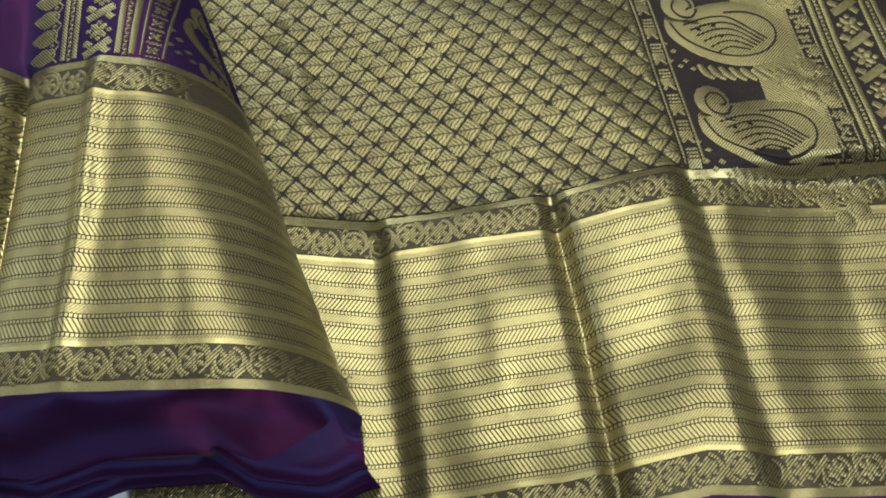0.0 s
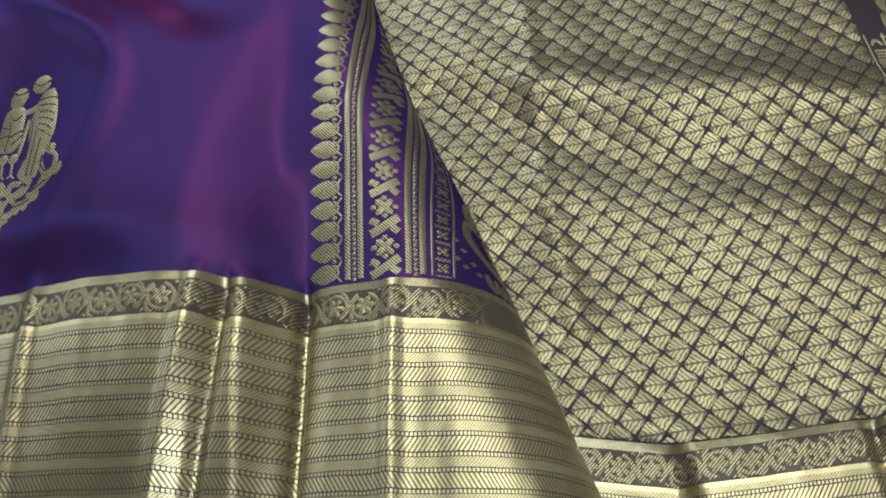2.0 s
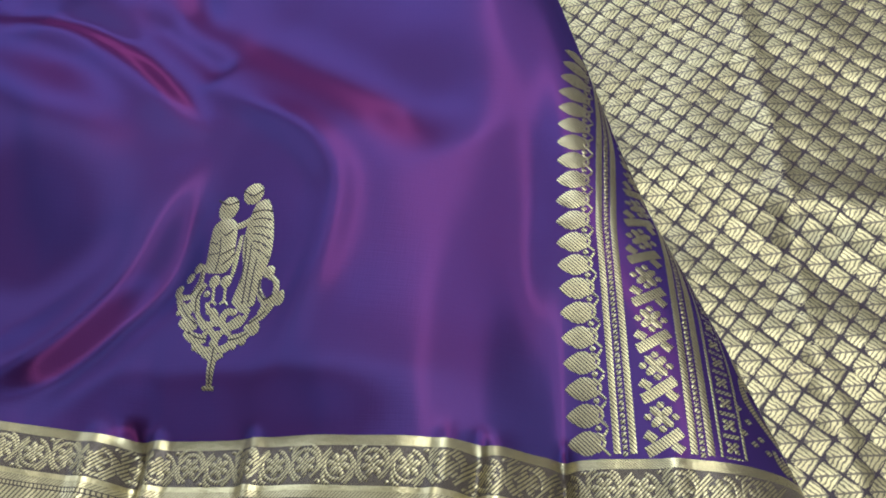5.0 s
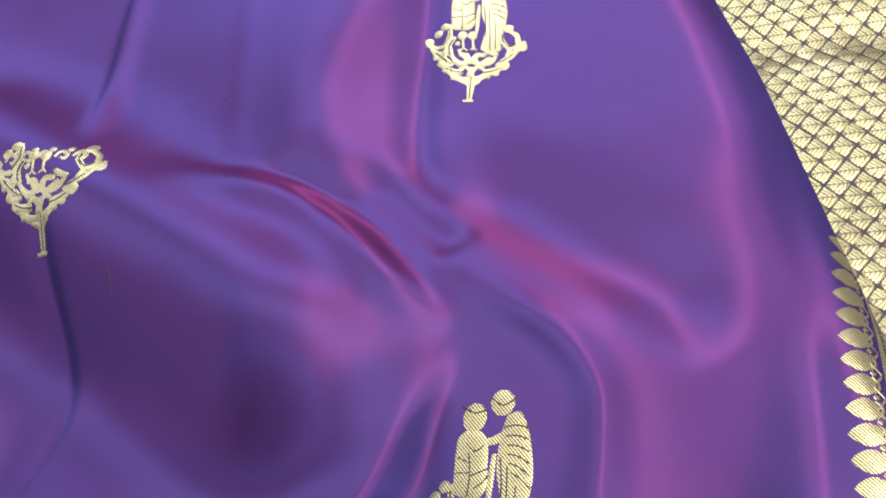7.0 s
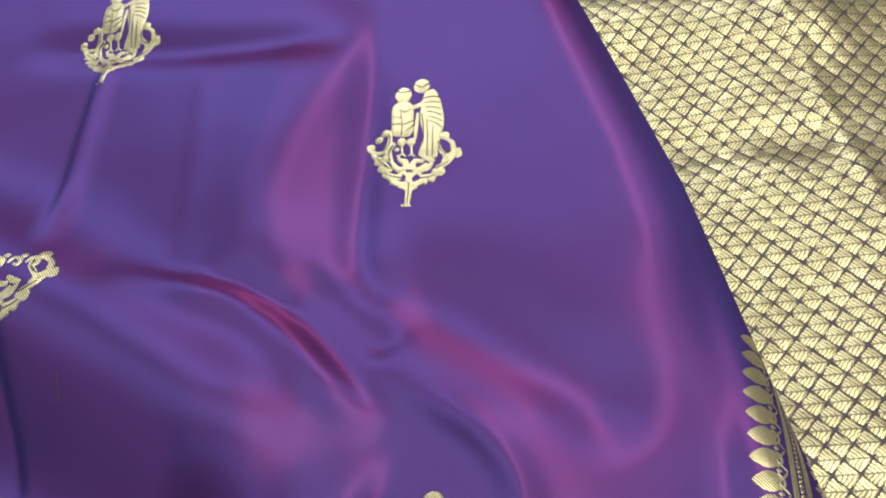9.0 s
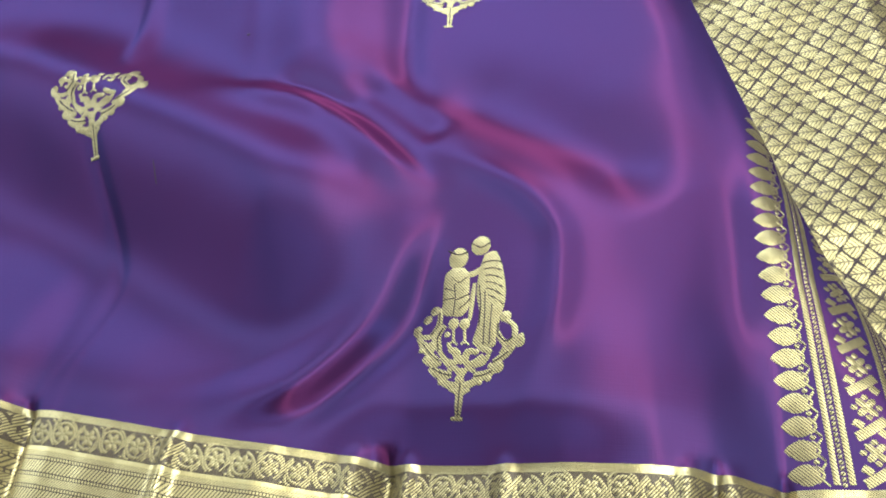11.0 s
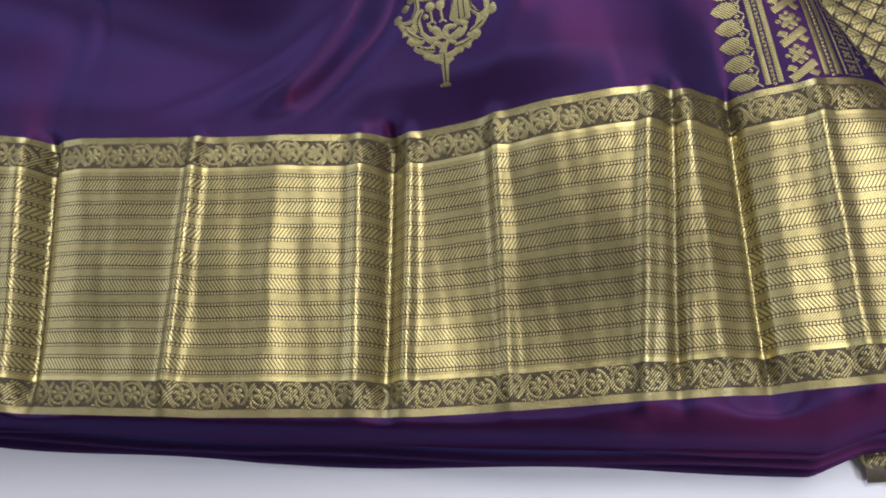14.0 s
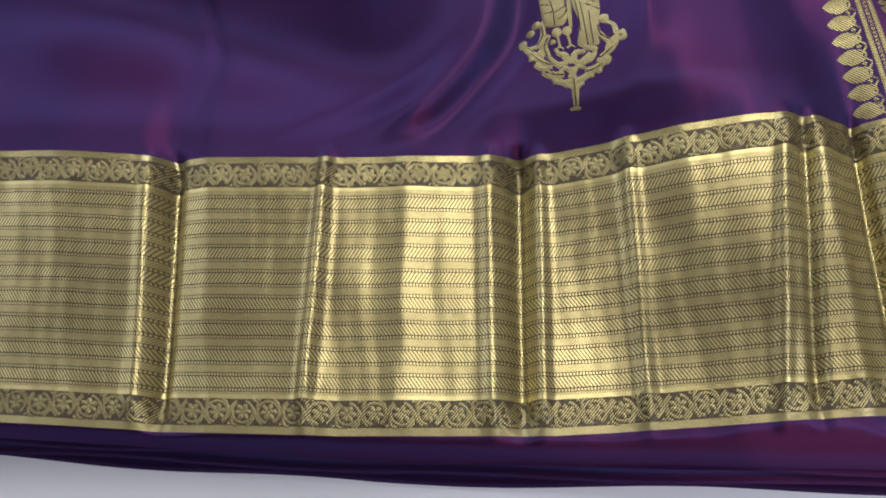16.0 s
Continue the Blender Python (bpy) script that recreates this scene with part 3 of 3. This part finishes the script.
def leaf_unit(b):
    w = Weave()
    w.blob(0.0092, b, 0.0072, 0.0068, 0.0004, math.pi, 14, 0.50)
    w.stroke([(0.0145, b - 0.0052), (0.018, b - 0.001), (0.0172, b + 0.003), (0.0145, b + 0.0055)], 0.0018)
    w.stroke([(0.0146, b + 0.0005), (0.0178, b + 0.0035), (0.0205, b + 0.0072)], 0.0016)
    w.stroke([(0.0146, b - 0.0005), (0.0180, b - 0.004), (0.0208, b - 0.0068)], 0.0016)
    w.blob(0.0155, b + 0.0078, 0.0019, 0.0016, sides=6)
    return w


def braid_unit(b, p, c):
    """The loose pieces of one repeat: slanting bars and the petals of a cross-shaped flower."""
    r = 0.0090
    pieces = [("braid_bar", Weave().stroke([(c - r, b - 0.0035), (c - 0.004, b - 0.001), (c + 0.004, b + 0.004), (c + r, b + 0.0075)], 0.0058, taper=False)),
              ("braid_bar", Weave().stroke([(c - r, b + 0.0065), (c - r * 0.45, b + 0.0030)], 0.0048, taper=False)),
              ("braid_bar", Weave().stroke([(c + r * 0.5, b + 0.0006), (c + r, b - 0.0030)], 0.0048, taper=False))]
    m = b + p * 0.54
    for sx, sy in ((1, 1), (1, -1), (-1, 1), (-1, -1)):
        pieces.append(("woven_petal", Weave().blob(c + sx * 0.0027, m + sy * 0.0027, 0.0040, 0.0024, turn=math.atan2(sy, sx), sides=6)))
    for dx, dy in ((-0.0070, 0), (0.0070, 0), (0, 0.0065), (0, -0.0065)):
        pieces.append(("woven_petal", Weave().blob(c + dx, m + dy, 0.0022, 0.0020, sides=6)))
    return pieces


def square_unit(b, c, r):
    w = Weave()
    for dx in (-0.5, 0.5):
        for dy in (-0.5, 0.5):
            w.blob(c + dx * r * 0.85, b + dy * r * 0.85, r * 0.42, r * 0.36, turn=math.atan2(dy, dx), sides=6)
    w.blob(c, b, r * 0.3, r * 0.3, sides=6)
    w.stroke([(c - r, b + r * 1.38), (c + r, b + r * 1.38)], 0.0011, taper=False)
    w.stroke([(c - r, b - r * 1.38), (c + r, b - r * 1.38)], 0.0011, taper=False)
    return w


def line_part(name, place, height, offset, width, y0, y1, parent):
    ys = np.arange(y0, y1, 0.004)
    w = Weave()
    w.stroke(np.stack([np.full(len(ys), offset), ys], 1), width, 0.0005, 1, False)
    return w.lay(name, place, height, THREAD, parent)


def bead_part(place, height, offset, y0, y1, parent):
    w = Weave()
    for b in np.arange(y0, y1, 0.0034):
        w.blob(offset, b, 0.0019, 0.0017, 0.0006, math.pi / 4, 4)
    return tagged(w.lay("beading", place, height, THREAD_X, parent), kind="stuff")


def stripe_group(place, height, o, y0, y1, parent):
    line_part("twill_stripe", place, height, o + 0.0018, 0.0036, y0, y1, parent)
    bead_part(place, height, o + 0.0060, y0, y1, parent)
    line_part("twill_stripe", place, height, o + 0.0102, 0.0036, y0, y1, parent)


def braid_group(place, height, c, y0, y1, parent):
    p = 0.0285
    for b in np.arange(y0, y1, p):
        for name, w in braid_unit(b, p, c):
            w.lay(name, place, height, THREAD, parent)


def square_group(place, height, o, y0, y1, parent):
    line_part("twill_stripe", place, height, o, 0.0014, y0, y1, parent)
    line_part("twill_stripe", place, height, o + 0.0122, 0.0014, y0, y1, parent)
    for b in np.arange(y0 + 0.006, y1, 0.0128):
        square_unit(b, o + 0.0061, 0.0042).lay("flower_square", place, height, THREAD_X, parent)


def paisley_unit():
    """A filled curled mango shape with its dark inner lines, dotted outer arc and fringe: the gold pieces and the dark ones."""
    sx, sy = 0.000157, -0.000195
    gold, dark = [], []

    def q(pts):
        return [(x * sx, y * sy) for x, y in pts]

    def line(pts, width=0.0017):
        dark.append(("paisley_line", Weave().stroke(q(pts), width, 0.0016, 4, False)))
    body = Weave().fill(q([(60, 10), (-20, 75), (-85, 40), (-100, 120), (-25, 200), (80, 250), (200, 275), (320, 262), (395, 205), (425, 125), (395, 55), (320, 12), (220, -2), (130, 0)]), 0.0004, 3)
    gold.append(("paisley_head", Weave().blob(-15 * sx, -5 * sy, 0.0115, 0.0130, 0.0005, 0, 14)))
    line([(60, 20), (30, 52), (-20, 45), (-45, 5), (-20, -35), (25, -30), (40, 5), (10, 18)], 0.0022)
    line([(-75, 70), (-40, 140), (40, 192), (150, 226), (260, 226), (338, 190), (370, 130), (345, 78), (270, 46), (170, 44)], 0.0022)
    for i in range(6):
        y = 66 + i * 25
        line([(-20 + i * 22, y + 20), (90 + i * 12, y - 4), (200, y + 4), (325 - i * 18, 165 + i * 8)])
    for x, y in ((40, 110), (110, 95), (130, 140), (190, 165)):
        dark.append(("paisley_line", Weave().blob(x * sx, y * sy, 0.0020, 0.0013, 0.0016, -0.4, 6)))
    for i in range(13):
        t = math.radians(-82 + i * 13.5)
        gold.append(("paisley_dot", Weave().blob((262 + 205 * math.cos(t)) * sx, (130 + 190 * math.sin(t)) * sy, 0.0019, 0.0018, sides=6)))
    for i in range(9):
        x = -10 + i * 44
        gold.append(("paisley_fringe", Weave().stroke(q([(x, 258 + i * 6), (x + 18, 296 + i * 3), (x + 50, 322 + i * 4)]), 0.0052, 0.0004, 3)))
    for cx, cy, r in ((440, 300, 44), (352, 352, 46), (470, 392, 50), (402, 428, 40), (480, 10, 44), (495, -62, 36), (500, 330, 34), (420, -45, 36), (505, 230, 28), (505, 100, 26)):
        gold.append(("paisley_rosette", Weave().blob(cx * sx, cy * sy, r * 0.00016, r * 0.00018, 0.0004, 0, 10)))
        dark.append(("paisley_line", Weave().ring(cx * sx, cy * sy, r * 0.00010, 0.0009, n=9, lift=0.0008)))
    for cx, cy in ((-100, 195), (-60, 240), (-125, 235), (-90, 262), (-130, 160), (-40, 275)):
        gold.append(("paisley_dot", Weave().blob(cx * sx, cy * sy, 0.0026, 0.0020, sides=4)))
    return body, gold, dark


def lay_paisley(place, height):
    body, gold, dark = paisley_unit()
    ob = body.lay("paisley", place, height, THREAD_X, saree, "gold paisley with dark inner lines")
    for name, w in gold:
        w.lay(name, place, height, THREAD_X, ob)
    for name, w in dark:
        w.lay(name, place, height, DARK, ob)


stripe_top = 0.645
y_from = 0.3375
for b in np.arange(y_from + 0.006, 0.640, 0.0150):
    leaf_unit(b).lay("woven_leaf", left_column, stack_height, THREAD, field)
stripe_group(left_column, stack_height, 0.0225, y_from, stripe_top, field)
braid_group(left_column, stack_height, 0.0485, y_from + 0.004, stripe_top - 0.01, field)
stripe_group(left_column, stack_height, 0.0610, y_from, stripe_top - 0.05, field)
square_group(left_column, stack_height, 0.0765, y_from, 0.56, field)
for b in (0.400, 0.483):
    lay_paisley(lambda x, y, b=b: left_column(x * 0.9 + 0.108, y + b), stack_height)

# --- the same columns on the spread brocade end
def right_column(a, b):
    b = np.asarray(b, float)
    return 0.0985 + 0.17 * (0.38 - b) + np.asarray(a, float), b


RY0, RY1 = 0.2905, 0.56
line_part("twill_stripe", right_column, pallu_height, 0.0008, 0.0016, RY0, RY1, pallu)
line_part("twill_stripe", right_column, pallu_height, 0.0130, 0.0016, RY0, RY1, pallu)
for b in np.arange(RY0 + 0.008, RY1, 0.022):
    w = Weave()
    w.stroke([(0.0069, b - 0.0105), (0.0069, b - 0.0048)], 0.0085, 0.0004, taper=False)
    for o in (-0.0028, 0, 0.0028):
        w.stroke([(0.0032, b + o), (0.0108, b + o)], 0.0018, taper=False)
    w.stroke([(0.0032, b + 0.0075), (0.0069, b + 0.0125), (0.0108, b + 0.0075)], 0.0030)
    w.lay("bar_motif", right_column, pallu_height, THREAD_X, pallu)
panel = Weave()
panel_y = np.arange(RY0, RY1, 0.006)
panel.stroke(np.stack([np.full(len(panel_y), 0.0855), panel_y], 1), 0.034, 0.00005, 1, False)
panel.lay("gold_panel", right_column, pallu_height, THREAD, pallu)
for i in range(4):
    b = 0.338 + i * 0.083
    lay_paisley(lambda x, y, b=b: right_column(x + 0.034, y + b), pallu_height)
square_group(right_column, pallu_height, 0.1035, RY0, RY1, pallu)
stripe_group(right_column, pallu_height, 0.1190, RY0, RY1, pallu)
braid_group(right_column, pallu_height, 0.1425, RY0 + 0.004, RY1, pallu)
stripe_group(right_column, pallu_height, 0.1545, RY0, RY1, pallu)


# --- figure motifs, scattered over the open silk
def butta(foot, scale, turn, whole=True):
    w, pieces = Weave(), []
    k = 0.000155

    def q(pts):
        return [((x - 320) * k * 0.98 - (945 - y) * 0.0000385, (945 - y) * k * 1.025) for x, y in pts]

    def s(pts, width, taper=True, steps=4):
        pieces.append(("woven_scroll", Weave().stroke(q(pts), width * k * 0.92, 0.0004, steps, taper)))

    def t(pts):
        pieces.append(("woven_line", Weave().stroke(q(pts), 11 * k, 0.0010, 4, False)))

    def o(x, y, r, r2=None):
        (cx, cy), = q([(x, y)])
        pieces.append(("woven_bud", Weave().blob(cx, cy, r * k, (r2 or r) * k, 0.0004, sides=10)))
    w.stroke(q([(322, 940), (333, 890), (343, 840), (352, 780), (356, 720)]), 38 * k, 0.0004)
    s([(288, 944), (346, 944)], 18, False)
    for x in (292, 398):
        s([(345, 850), ((x + 345) / 2, 825), (x, 818)], 26)
    for pts, wd in (([(335, 795), (290, 800), (242, 768)], 40), ([(310, 752), (250, 752), (200, 722)], 50), ([(262, 700), (215, 705), (172, 690)], 34),
                    ([(248, 690), (190, 645), (142, 572)], 40), ([(265, 425), (262, 500), (215, 570), (160, 568)], 34), ([(165, 565), (130, 550), (128, 515)], 34),
                    ([(255, 640), (245, 570), (290, 515)], 46), ([(255, 640), (290, 690), (338, 690), (330, 650)], 34), ([(362, 700), (340, 640), (300, 640)], 34),
                    ([(365, 795), (405, 790), (452, 758)], 40), ([(420, 752), (470, 752), (522, 728)], 52), ([(500, 700), (545, 725), (560, 690)], 40),
                    ([(520, 690), (590, 650), (645, 582)], 40), ([(562, 470), (552, 540), (590, 595), (635, 570), (640, 510), (600, 480)], 34),
                    ([(640, 605), (670, 600), (672, 550)], 32), ([(475, 655), (410, 700), (385, 680), (400, 645)], 36), ([(365, 700), (400, 640), (450, 645)], 36),
                    ([(505, 650), (470, 690), (430, 705)], 34), ([(215, 650), (232, 605), (225, 565)], 26), ([(300, 600), (318, 640), (352, 652)], 24), ([(520, 640), (480, 625), (450, 600)], 34), ([(560, 650), (585, 615), (575, 585)], 26),
                    ([(300, 715), (285, 690), (262, 668)], 30), ([(425, 715), (450, 690), (470, 668)], 30), ([(180, 600), (200, 620), (235, 625)], 26), ([(350, 760), (330, 720), (290, 735)], 28), ([(360, 760), (390, 720), (430, 735)], 28)):
        s(pts, wd)
    for x, y, r in ((140, 528, 24), (195, 478, 26), (238, 436, 26), (600, 462, 30), (662, 572, 20), (185, 685, 22), (545, 708, 28), (215, 610, 16), (300, 560, 16), (440, 640, 16), (250, 790, 14), (445, 785, 14), (225, 745, 18), (490, 765, 18), (160, 640, 16), (620, 620, 16), (345, 770, 20)):
        o(x, y, r)
    for x in (335, 392):
        o(x, 505, 27, 30)
        s([(x - 2, 530), (x - 4, 570), (x - 6, 602)], 15, False, 2)
        s([(x - 26, 606), (x - 6, 590), (x + 14, 610)], 11, False, 2)
    if whole:
        o(380, 158, 50, 62)
        o(503, 85, 50, 56)
        pieces.append(("woven_form", Weave().fill(q([(345, 212), (412, 212), (432, 262), (425, 340), (420, 410), (385, 462), (335, 468), (280, 458), (282, 390), (290, 310), (305, 245)]), 0.0004)))
        pieces.append(("woven_form", Weave().fill(q([(520, 132), (575, 112), (602, 170), (612, 260), (610, 350), (590, 430), (560, 480), (545, 560), (535, 612), (470, 616), (425, 600), (452, 520), (470, 440), (462, 350), (478, 250), (500, 180)]), 0.0004)))
        s([(520, 195), (455, 240), (388, 252)], 36)
        s([(456, 290), (438, 380), (418, 485)], 26)
        for i in range(6):
            t([(505 + i * 3, 182 + i * 34), (555, 168 + i * 40), (606 - i * 2, 172 + i * 46)])
        for pts in ([(508, 330), (496, 460), (478, 606)], [(538, 400), (522, 500), (508, 606)], [(480, 300), (480, 400), (462, 520)], [(340, 262), (375, 290), (415, 262)], [(350, 300), (350, 380), (335, 462)],
                    [(300, 320), (345, 335)], [(292, 380), (345, 375)], [(352, 385), (395, 365), (425, 350)], [(365, 430), (405, 400), (425, 375)], [(330, 118), (380, 140), (430, 122)], [(456, 70), (503, 96), (552, 66)]):
            t(pts)
    else:
        for x in (215, 300, 385, 470, 555):
            s([(x - 34, 520), (x - 8, 482), (x + 24, 500), (x + 14, 535), (x - 6, 524)], 24)
            o(x + 36, 470, 17)
    c, sn = math.cos(radians(turn)), math.sin(radians(turn))
    for pts in ([(325, 930), (340, 850), (352, 785)], [(215, 725), (260, 748), (310, 755)], [(165, 605), (205, 655), (250, 690)], [(600, 640), (560, 668), (520, 690)], [(420, 757), (470, 750), (515, 730)], [(250, 640), (248, 580), (280, 530)],
                [(265, 450), (258, 510), (212, 566)], [(560, 500), (558, 550), (590, 588), (630, 565)]):
        t(pts)
    def place(x, y):
        return foot[0] + scale * (c * x - sn * y), foot[1] + scale * (sn * x + c * y)
    motif = w.lay("woven_motif", place, stack_height, THREAD, saree, "raised gold motif of plain shapes")
    for name, piece in pieces:
        piece.lay(name, place, stack_height, DARK if name == "woven_line" else THREAD, motif)
    return motif


butta((-0.512, 0.361), 0.93, -4)
butta((-0.564, 0.721), 0.90, 0)
butta((-0.842, 0.566), 1.05, 7, False)
butta((-0.872, 0.852), 1.0, 4)

# --- scrolling floral bands of both borders
for dmid in (0.0154, 0.1968):
    floral_band(-1.25, -0.205 if dmid < 0.1 else -0.108, dmid, stack_top, stack_height, border)
    floral_band(-0.146, 0.46, dmid, pallu_top, pallu_height, pallu_border)


# --- lattice of the brocade end
def lattice():
    A, B = np.array((0.0108, -0.0094)), np.array((0.0080, 0.01167))
    o = np.array((-0.052, 0.355))
    g = np.linspace(-0.5, 0.5, 4)
    cells = []
    for i in range(-60, 61):
        for j in range(-60, 70):
            c = o + (i + 0.5) * A + (j + 0.5) * B
            x, y = c
            right = 0.0985 + 0.17 * (0.38 - y) - 0.006
            if x > right + 0.013 or y < float(pallu_top(x)) - 0.006 or y > 1.08 or x < float(edge_x(y)) - 0.03:
                continue
            cells.append((y, i, j, c))
    cells.sort(key=lambda r: r[0])
    rest_p, rest_f = [], []
    for n, (_, i, j, c) in enumerate(cells):
        rng = random.Random(i * 131 + j)
        pts, fs = [], []
        sa, sb = 0.93 + rng.uniform(-0.03, 0.025), 0.93 + rng.uniform(-0.03, 0.025)
        for r in range(4):
            for q in range(4):
                a, b = g[q], g[r]
                rim = max(abs(a), abs(b)) > 0.4
                jig = 0.0005 if rim else 0.0
                if abs(a) > 0.4 and abs(b) > 0.4:
                    a, b = a * 0.92, b * 0.92
                p = c + A * a * sa + B * b * sb + np.array((rng.uniform(-jig, jig), rng.uniform(-jig, jig)))
                px = min(p[0], 0.0970 + 0.17 * (0.38 - p[1]))
                pts.append((px, max(p[1], float(pallu_top(px)) + 0.0008), -0.0001 if rim else 0.0006))
        for r in range(3):
            for q in range(3):
                k = r * 4 + q
                fs.append((k, k + 1, k + 5, k + 4))
        if n < 300:
            w = Weave()
            w.p, w.f = pts, fs
            w.lay("lattice_cell", lambda x, y: (x, y), pallu_height, LATTICE, pallu)
        else:
            k0 = len(rest_p)
            rest_p += pts
            rest_f += [tuple(k0 + k for k in f) for f in fs]
    w = Weave()
    w.p, w.f = rest_p, rest_f
    tagged(w.lay("lattice_weave", lambda x, y: (x, y), pallu_height, LATTICE, pallu), kind="stuff")


lattice()


# --- a corner of gold border that shows under the stack, and a thin gold edge between its layers
def gold_strip(x0, x1, y0, depth, z, sag):
    xs = np.linspace(x0, x1, 40)
    X, T = np.meshgrid(xs, np.linspace(0, 1, 8))
    Y = y0 + depth * T + 0.02 * (X - x0)
    Z = z + sag * np.sin(T * math.pi) + 0.0012 * ripple(X, Y, 0.02, 0.6)
    return sheet("border_corner", X, Y, Z, X, -0.2065 + 0.0195 * T, BORDER, saree, "edge of gold border showing under the stack")


corner = gold_strip(-0.240, -0.150, 0.066, 0.045, TABLE_Z + 0.006, 0.004)
gold_strip(-0.235, -0.170, 0.0965, 0.02, -0.0575, 0.001)
k = 0
for u in np.arange(-0.234, -0.156, 0.0192):
    floral_unit(k, u, 0.0, 0.0192).lay("floral_roundel", lambda a, d: (a, 0.084 + 0.02 * (a + 0.240) - d), lambda x, y: np.full(np.shape(x), TABLE_Z + 0.0102), THREAD_X, corner)
    k += 1


# --- two dark slubs in the silk
Weave().stroke([(-0.776, 0.552), (-0.772, 0.534)], 0.0016, 0.0005).lay("slub", lambda x, y: (x, y), stack_height, DARK, field)
Weave().blob(-0.740, 0.703, 0.0017, 0.0014, 0.0005).lay("slub", lambda x, y: (x, y), stack_height, DARK, field)
